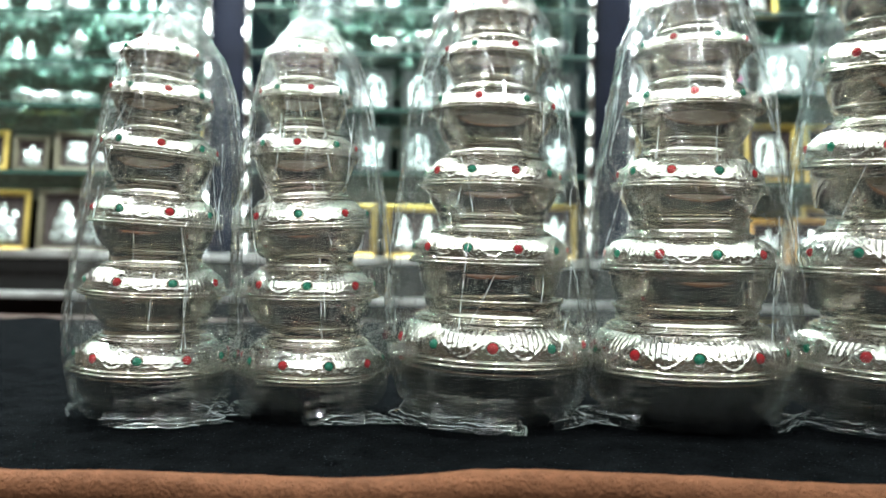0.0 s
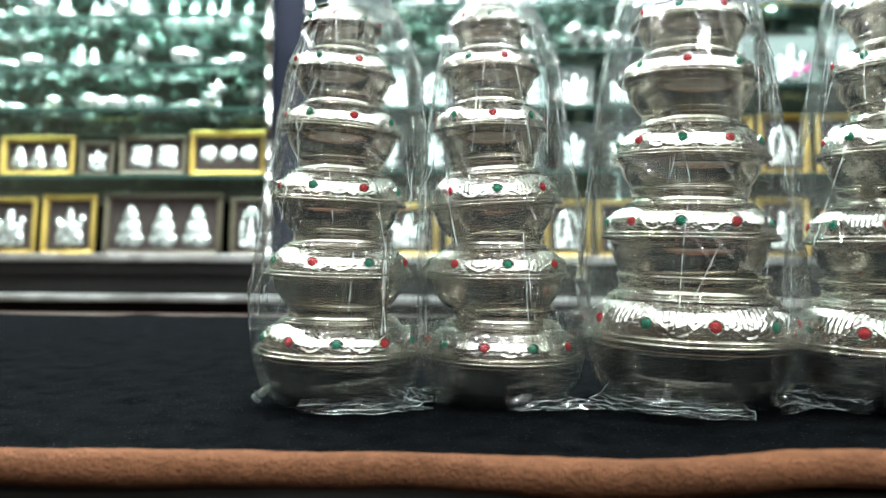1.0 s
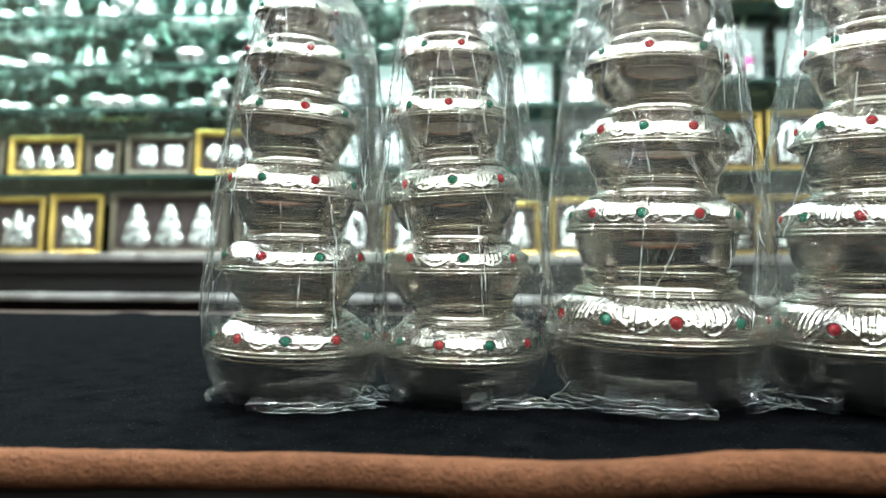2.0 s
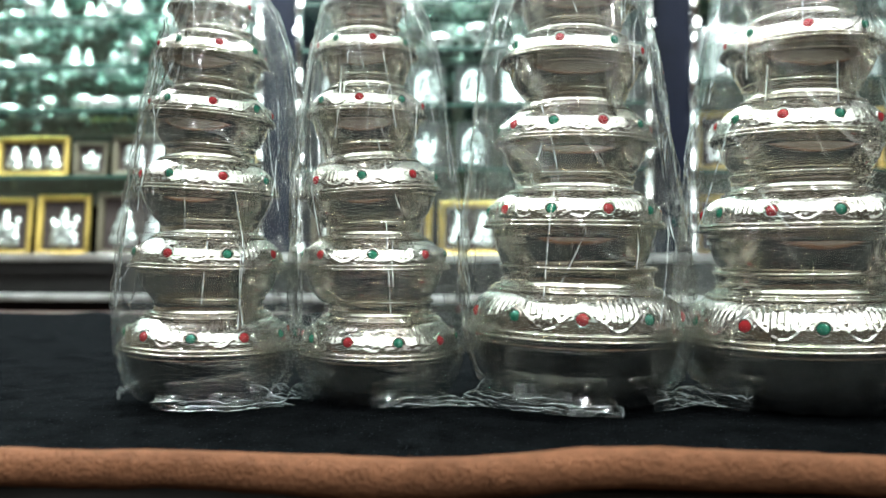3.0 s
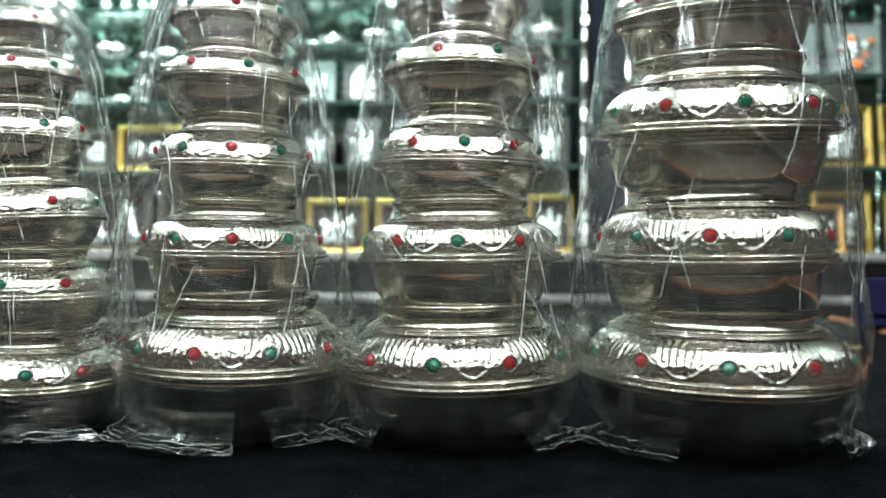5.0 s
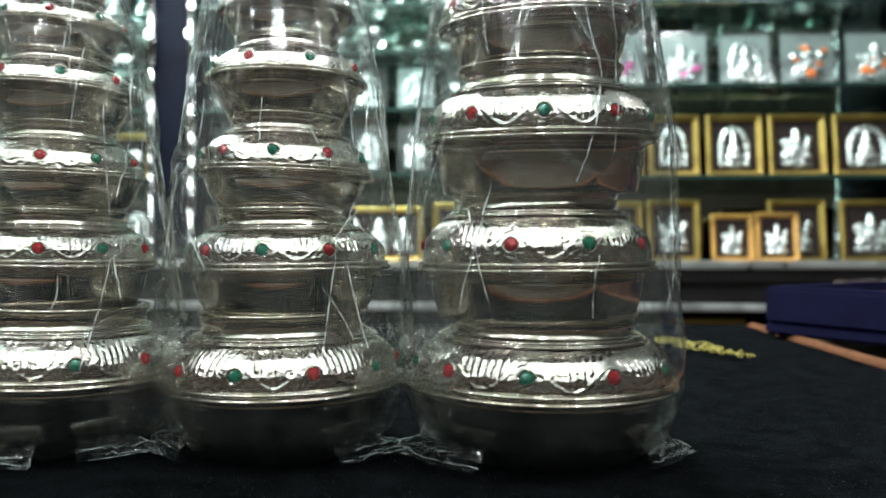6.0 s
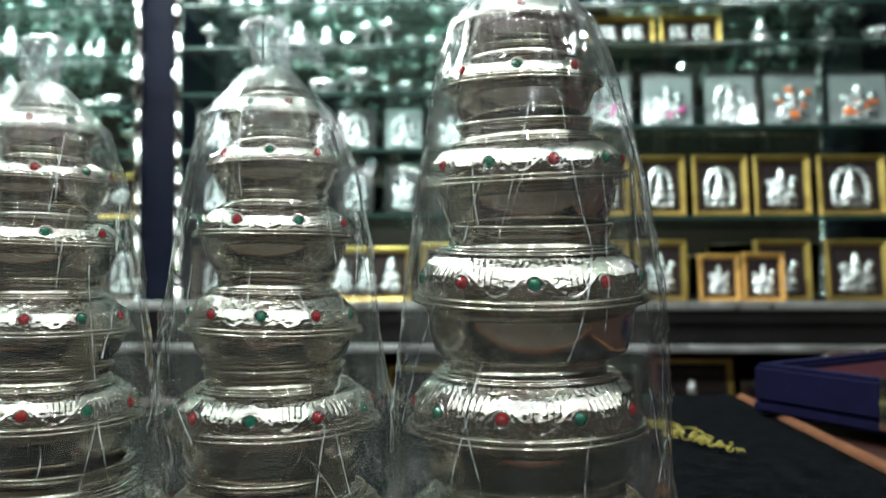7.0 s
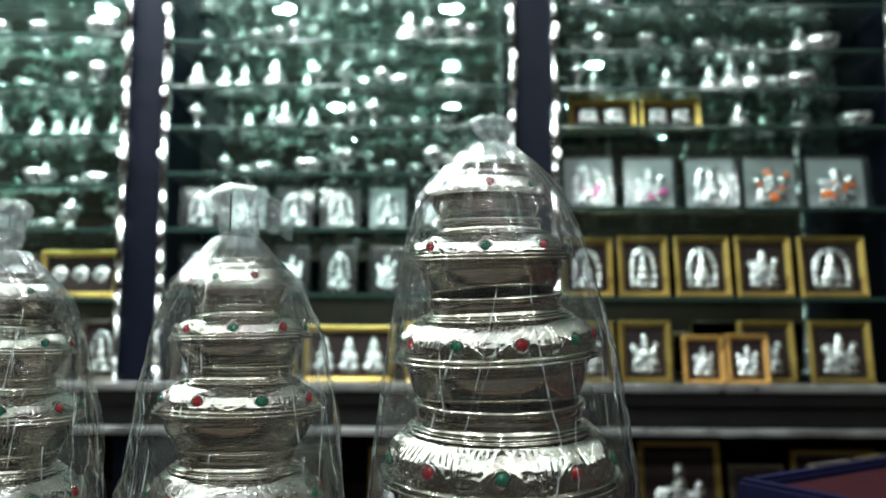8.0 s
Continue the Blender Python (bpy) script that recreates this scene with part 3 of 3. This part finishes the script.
for no, ((yc, base, pots), (knot, lean, flap, slack, folds)) in enumerate(zip(TOWERS, BAGS)):
    bag = plastic_bag(no, yc, pots, knot, lean, flap, slack, folds)
    if no == 3:
        part("ink_line", box_bm(pots[-1][0] - 0.0022, -0.0118, pots[-1][1] + 0.022, pots[-1][0] - 0.0016, -0.0112, pots[-1][1] + 0.037), INK, bag, "thin dark line on the film")


# ---- framed silver reliefs and plaques ----
def frame_bm(w, h, t, d):
    """Four mitred bars with a stepped face; origin at the middle of the foot, face towards -y."""
    bm = bmesh.new()
    loops = []
    for inset, y in ((0, 0), (0, -d), (t * 0.3, -d * 1.25), (t * 0.75, -d * 0.9), (t, -d * 0.45), (t, 0)):
        x, z0, z1 = w / 2 - inset, inset, h - inset
        loops.append([bm.verts.new(c) for c in ((-x, y, z0), (x, y, z0), (x, y, z1), (-x, y, z1))])
    for a, b in zip(loops, loops[1:]):
        for k in range(4):
            bm.faces.new((a[k], a[(k + 1) % 4], b[(k + 1) % 4], b[k]))
    return bm


def lump(bm, x, y, z, rx, ry, rz):
    g = bmesh.ops.create_icosphere(bm, subdivisions=2, radius=1)
    for v in g["verts"]:
        v.co = Vector((x + v.co.x * rx, y + v.co.y * ry, z + v.co.z * rz))


def embossed(w, h, blobs, seed):
    """One beaten sheet, raised over plain rounded forms (x, z, half width, half height, relief) and fine tooling."""
    nx, nz = 26, max(10, int(26 * h / w))
    verts, faces, index = [], [], {}

    def height(i, k):
        x, z = (i / nx - 0.5) * w, k / nz * h
        best = 0.0
        for bx, bz, rx, rz, d in blobs:
            q = ((x - bx) / rx) ** 2 + ((z - bz) / rz) ** 2
            best = max(best, d * math.sqrt(max(0, 1 - q)))
        return best

    hs = {(i, k): height(i, k) for i in range(nx + 1) for k in range(nz + 1)}

    def vert(i, k):
        if (i, k) not in index:
            index[i, k] = len(verts)
            x, z = (i / nx - 0.5) * w, k / nz * h
            d = hs[i, k]
            d += (0.0012 * ridged(x * 130 + seed, z * 130, 3) + 0.001 * noise.noise((x * 260, z * 260, seed))) * (d > 0)
            verts.append((x, 0.004 - d, z))
        return index[i, k]

    for i in range(nx):
        for k in range(nz):
            c = ((i, k), (i + 1, k), (i + 1, k + 1), (i, k + 1))
            if sum(hs[q] > 0 for q in c) >= 2:
                faces.append([vert(*q) for q in c])
    me = bpy.data.meshes.new("relief")
    me.from_pydata(verts, [], faces)
    me.polygons.foreach_set("use_smooth", [True] * len(me.polygons))
    return me


def relief_pieces(w, h, kind, rnd):
    """Plain raised silver shapes for a mount: (offset, mesh) of each piece."""
    seed = rnd.uniform(0, 50)
    if kind == "discs":
        m = embossed(w * 0.28, w * 0.28, [(0, w * 0.14, w * 0.135, w * 0.135, 0.006)], seed)
        return [((k * w * 0.31, h * 0.5 - w * 0.14), m) for k in (-1, 0, 1)]
    if kind == "trio":
        ww, hh = w * 0.29, h * 0.84
        b = [(0, hh * 0.18, ww * 0.48, hh * 0.2, 0.008), (0, hh * 0.42, ww * 0.36, hh * 0.26, 0.009), (0, hh * 0.7, ww * 0.24, hh * 0.18, 0.009), (0, hh * 0.86, ww * 0.14, hh * 0.13, 0.007)]
        return [((k * w * 0.315, h * 0.06), embossed(ww, hh, b, seed + k)) for k in (-1, 0, 1)]
    if kind == "pair":
        ww, hh = w * 0.38, h * 0.74
        b = [(sx * ww * 0.17, hh * q, ww * 0.33, hh * 0.2, 0.005) for sx in (-1, 1) for q in (0.17, 0.4, 0.63, 0.83)]
        return [((k * w * 0.24, h * 0.13), embossed(ww, hh, b, seed + k)) for k in (-1, 1)]
    if kind == "arch":
        b = [(w * 0.30 * math.cos(math.pi * k / 14), h * (0.48 + 0.38 * math.sin(math.pi * k / 14)), w * 0.075, h * 0.07, 0.006) for k in range(15)]
        b += [(sx * w * 0.30, h * (0.14 + 0.085 * k), w * 0.065, h * 0.07, 0.006) for sx in (-1, 1) for k in range(5)]
        b += [(0, h * 0.13, w * 0.36, h * 0.08, 0.007), (0, h * 0.27, w * 0.21, h * 0.12, 0.010), (0, h * 0.42, w * 0.15, h * 0.17, 0.010), (0, h * 0.62, w * 0.085, h * 0.1, 0.011), (0, h * 0.74, w * 0.055, h * 0.1, 0.008)]
    else:
        b = [(0, h * 0.15, w * 0.38, h * 0.09, 0.007), (0, h * 0.42, w * 0.18, h * 0.18, 0.010), (0, h * 0.64, w * 0.11, h * 0.1, 0.010), (0, h * 0.77, w * 0.08, h * 0.1, 0.008)]
        for sx in (-1, 1):
            b += [(sx * w * 0.17, h * 0.28, w * 0.17, h * 0.11, 0.008), (sx * w * 0.21, h * 0.46, w * 0.10, h * 0.13, 0.007), (sx * w * 0.28, h * (0.6 + 0.03 * sx), w * 0.08, h * 0.09, 0.006)]
        b += [(rnd.uniform(-0.3, 0.3) * w, h * rnd.uniform(0.2, 0.62), w * 0.08, h * 0.07, 0.007) for k in range(5)]
    return [((0, 0), embossed(w, h, b, seed))]


LOOKS = {"gold": (GOLD, "gold-coloured picture frame with a silver relief on dark mount"), "amber": (AMBER, "small amber picture frame with a silver relief inside"), "bronze": (BRONZE, "dark wooden picture frame with a silver relief inside")}


def picture_frame(x0, x1, z0, z1, look_key, kind, y=2.21, lean=7.0, turn=0.0):
    mat, label = LOOKS[look_key]
    w, h = x1 - x0, z1 - z0
    rnd = random.Random(int((x0 + 5) * 1000 + z0 * 777))
    t = min(0.016, w * 0.13)
    f = thing("picture_frame", pose((x0 + x1) / 2, y, z0, -lean, 0, turn), label, "picture frame", "framed silver reliefs on the shelves")
    part("frame", frame_bm(w, h, t, 0.012), mat, f)
    part("mount", box_bm(-w / 2 + t * 0.9, -0.003, t * 0.9, w / 2 - t * 0.9, 0.0, h - t * 0.9), MAT_BOARD, f, "dark mount board")
    for (dx, dz), me in relief_pieces(w - 2 * t, h - 2 * t, kind, rnd):
        part("relief", me, RELIEF, f, "embossed silver foil relief").location = (dx, -0.0045, t + dz)
    part("backing", box_bm(-w / 2 + 0.002, 0.0005, 0.002, w / 2 - 0.002, 0.006, h - 0.002), MAT_BOARD, f)


FR = 0.047   # top of the ledge
for row in [
    (-1.84, -1.62, 0.26, 0.372, "gold", "trio"), (-1.60, -1.41, 0.26, 0.365, "bronze", "pair"), (-1.396, -1.189, 0.26, 0.372, "gold", "trio"), (-1.173, -1.079, 0.26, 0.355, "bronze", "mass"),
    (-1.063, -0.876, 0.26, 0.372, "bronze", "pair"), (-0.868, -0.659, 0.26, 0.385, "gold", "discs"),
    (-1.90, -1.64, 0.045, 0.20, "bronze", "trio"), (-1.62, -1.47, 0.045, 0.205, "gold", "arch"), (-1.455, -1.298, 0.045, 0.205, "gold", "mass"), (-1.282, -1.132, 0.045, 0.212, "gold", "mass"), (-1.108, -0.781, 0.045, 0.218, "bronze", "trio"), (-0.757, -0.645, 0.045, 0.205, "bronze", "arch"),
    (-0.515, -0.37, 0.045, 0.19, "bronze", "arch"), (-0.355, -0.19, 0.045, 0.19, "gold", "mass"), (-0.17, 0.065, 0.045, 0.19, "gold", "trio"), (0.09, 0.215, 0.045, 0.20, "gold", "arch"), (0.228, 0.348, 0.045, 0.20, "gold", "mass"),
    (0.495, 0.632, 0.264, 0.42, "gold", "arch"), (0.646, 0.775, 0.264, 0.425, "gold", "arch"), (0.793, 0.935, 0.264, 0.425, "gold", "arch"), (0.95, 1.094, 0.264, 0.425, "gold", "mass"), (1.112, 1.285, 0.264, 0.425, "gold", "arch"),
    (0.495, 0.632, 0.045, 0.203, "gold", "mass"), (0.644, 0.778, 0.045, 0.206, "gold", "mass"), (0.95, 1.094, 0.045, 0.206, "gold", "mass"), (1.13, 1.29, 0.045, 0.206, "gold", "mass"),
    (1.47, 1.62, 0.264, 0.42, "gold", "arch"), (1.64, 1.80, 0.264, 0.42, "gold", "mass"), (1.47, 1.62, 0.045, 0.2, "gold", "mass"), (1.64, 1.80, 0.045, 0.2, "gold", "arch"),
    (0.52, 0.70, 0.702, 0.79, "gold", "pair"), (0.71, 0.87, 0.702, 0.79, "gold", "pair"),
    (0.69, 0.90, -0.418, -0.10, "gold", "mass"), (0.92, 1.06, -0.418, -0.16, "bronze", "mass"), (1.08, 1.30, -0.418, -0.12, "gold", "mass"), (0.44, 0.66, -0.418, -0.12, "bronze", "mass"),
    (-0.3, -0.1, -0.418, -0.12, "bronze", "mass"), (0.0, 0.2, -0.418, -0.12, "gold", "mass"), (1.34, 1.52, -0.418, -0.12, "bronze", "mass"),
]:
    picture_frame(*row)
picture_frame(0.797, 0.902, 0.045, 0.168, "amber", "mass", 2.175, 9)
picture_frame(0.905, 1.008, 0.045, 0.172, "amber", "mass", 2.165, 9, -4)


def plaque(x0, x1, z0, z1, tint, carded):
    """A silver plaque, on a white card in a clear box, or standing free."""
    w, h = x1 - x0, z1 - z0
    rnd = random.Random(int((x0 + 7) * 999))
    label = "white card with a silver motif in a clear plastic box" if carded else "upright embossed silver plaque in a clear box"
    p = thing("plaque", pose((x0 + x1) / 2, 2.2, z0, -6, 0, rnd.uniform(-3, 3)), label, "plaque", "boxed silver plaques")
    part("board", box_bm(-w / 2 + 0.006, 0, 0.004, w / 2 - 0.006, 0.006, h - 0.004, 0.002), PAPER if carded else DARK, p)
    part("motif", relief_pieces(w * 0.8, h * 0.85, rnd.choice(["arch", "mass"]), rnd)[0][1], RELIEF, p, "raised silver motif").location = (0, -0.0045, h * 0.06)
    if tint:
        bm = bmesh.new()
        for k in range(3 if tint != ORANGE else 6):
            lump(bm, rnd.uniform(-0.28, 0.28) * w, -0.007, h * rnd.uniform(0.22, 0.75 if tint == ORANGE else 0.4), w * rnd.uniform(0.05, 0.12), 0.003, h * rnd.uniform(0.04, 0.1))
        part("painted_detail", to_mesh(bm, True), tint, p, "brightly painted detail")
    part("box", box_bm(-w / 2, -0.016, 0.0, w / 2, 0.009, h), CLEAR_BOX, p, "clear plastic box")


for x0, x1, tint in ((0.500, 0.637, PINK), (0.660, 0.797, PINK), (0.820, 0.957, None), (0.972, 1.120, ORANGE), (1.136, 1.296, ORANGE)):
    plaque(x0, x1, 0.492, 0.636, tint, True)
for k in range(7):
    x = -0.50 + 0.123 * k
    plaque(x, x + 0.105, 0.437, 0.555, None, k % 3 == 1)
    plaque(x + 0.004, x + 0.098, 0.272, 0.40, None, False)

# ---- small silver ware on the glass shelves ----
WARE = [
    ("silver_cup", "small polished silver cup on a glass shelf", "cup", lathe([(0, 0), (0.017, 0), (0.016, 0.004), (0.006, 0.01), (0.006, 0.02), (0.018, 0.03), (0.026, 0.045), (0.029, 0.062), (0.027, 0.062), (0.02, 0.04), (0, 0.032)], 20)),
    ("silver_lamp", "small silver oil lamp on a glass shelf", "lamp", lathe([(0, 0), (0.026, 0), (0.024, 0.006), (0.008, 0.012), (0.006, 0.036), (0.011, 0.04), (0.006, 0.046), (0.024, 0.056), (0.027, 0.066), (0.012, 0.064), (0.005, 0.08), (0, 0.09)], 20)),
    ("silver_bowl", "small shiny silver bowl on a glass shelf", "bowl", lathe([(0, 0), (0.016, 0), (0.02, 0.006), (0.036, 0.022), (0.04, 0.04), (0.038, 0.04), (0.03, 0.02), (0, 0.01)], 20)),
    ("silver_figure", "small plain silver figure on a glass shelf", "figure", lathe([(0, 0), (0.03, 0), (0.028, 0.012), (0.034, 0.024), (0.026, 0.04), (0.02, 0.05), (0.014, 0.055), (0.015, 0.066), (0.009, 0.078), (0.003, 0.09), (0, 0.092)], 14)),
]
rnd = random.Random(4)
ROWS = [(0, z, 0.055) for z in (0.435, 0.55, 0.68, 0.81, 0.95)] + [(1, z, 0.058) for z in (0.58, 0.70, 0.81, 0.93, 1.05)] + [(2, z, 0.058) for z in (0.70, 0.80, 0.90, 1.02, 1.15)] + [(3, z, 0.14) for z in (0.49, 0.75)]
for sec, z, gap in ROWS:
    a, b = SECTIONS[sec]
    a = max(a, -1.75)
    kind = rnd.choice(WARE)
    x = a + 0.06 + (0.42 if sec == 2 and z == 0.70 else 0)
    while x < b - 0.05:
        if rnd.random() < 0.35:
            kind = rnd.choice(WARE)
        name, label, cat, me = kind
        k = rnd.uniform(0.8, 1.2)
        o = part(name, me, RELIEF)
        o.matrix_basis = pose(x, YS + rnd.choice((0.06, 0.13, 0.19)) + rnd.uniform(-0.01, 0.01), z + 0.0005, 0, 0, rnd.uniform(0, 360)) @ Matrix.Scale(k, 4)
        tagged(o, label, cat, "silver ware on the glass shelves")
        x += gap * rnd.uniform(0.75, 1.25)

# ---- jewellery case and embroidery on the counter ----
u, v = Vector((0.84, 0.54, 0)).normalized(), Vector((0.54, -0.84, 0)).normalized()
case = thing("jewellery_case", Matrix(((u.x, v.x, 0, 0.484), (u.y, v.y, 0, 0.925), (0, 0, 1, 0.002), (0, 0, 0, 1))), "open dark blue velvet case with red lining and metal clasps", "case")
L, Wd, Hh, T = 0.42, 0.30, 0.046, 0.016
part("base", box_bm(0, 0, 0, L, Wd, 0.012, 0.003), VELVET_BLUE, case)
for nm, b in (("side_wall", (0, 0, 0.010, T, Wd, Hh)), ("side_wall", (L - T, 0, 0.010, L, Wd, Hh)), ("end_wall", (T - 0.001, 0, 0.010, L - T + 0.001, T, Hh)), ("end_wall", (T - 0.001, Wd - T, 0.010, L - T + 0.001, Wd, Hh))):
    part(nm, box_bm(*b, 0.004), VELVET_BLUE, case)
part("lining", box_bm(T, T, 0.012, L - T, Wd - T, Hh - 0.008, 0.002), VELVET_RED, case, "dark red velvet lining")
for k in range(2):
    part("hinge", box_bm(0.11 + 0.085 * k, -0.003, Hh - 0.004, 0.18 + 0.085 * k, 0.009, Hh + 0.003, 0.002), CHROME, case, "flat metal hinge")
clasp = part("clasp", box_bm(-0.004, 0.125, 0.004, 0.001, 0.155, Hh + 0.002, 0.001), CHROME, case, "metal strap clasp")
part("stud", lathe([(0, 0.005), (0.005, 0.004), (0.008, 0.0)], 16), CHROME, clasp).matrix_basis = pose(-0.004, 0.14, Hh - 0.012, 0, -90, 0)

rnd = random.Random(11)
cu = bpy.data.curves.new("embroidery", "CURVE")
cu.dimensions, cu.bevel_depth, cu.bevel_resolution = "3D", 0.00055, 1
for k in range(26):
    f = k / 25
    sp = cu.splines.new("POLY")
    sp.points.add(9)
    cx, cy = 0.374 + 0.042 * f + rnd.uniform(-0.006, 0.006), 0.85 - 0.095 * f + rnd.uniform(-0.02, 0.02) * (1.3 - f)
    a0, r0 = rnd.uniform(0, 6), rnd.uniform(0.006, 0.014) * (1.3 - f)
    for i, q in enumerate(sp.points):
        a = a0 + i * 0.55
        rr = r0 * (1 - i * 0.07)
        q.co = (cx + rr * math.cos(a), cy + 1.4 * rr * math.sin(a), 0.0035 + 0.001 * math.sin(i), 1)
tmp = new("embroidery_curve", cu)
me = bpy.data.meshes.new_from_object(tmp)
bpy.data.objects.remove(tmp)
me.materials.clear()
tagged(part("embroidery", me, GOLD_THREAD), "gold thread embroidered motif on the black cloth", "embroidery")
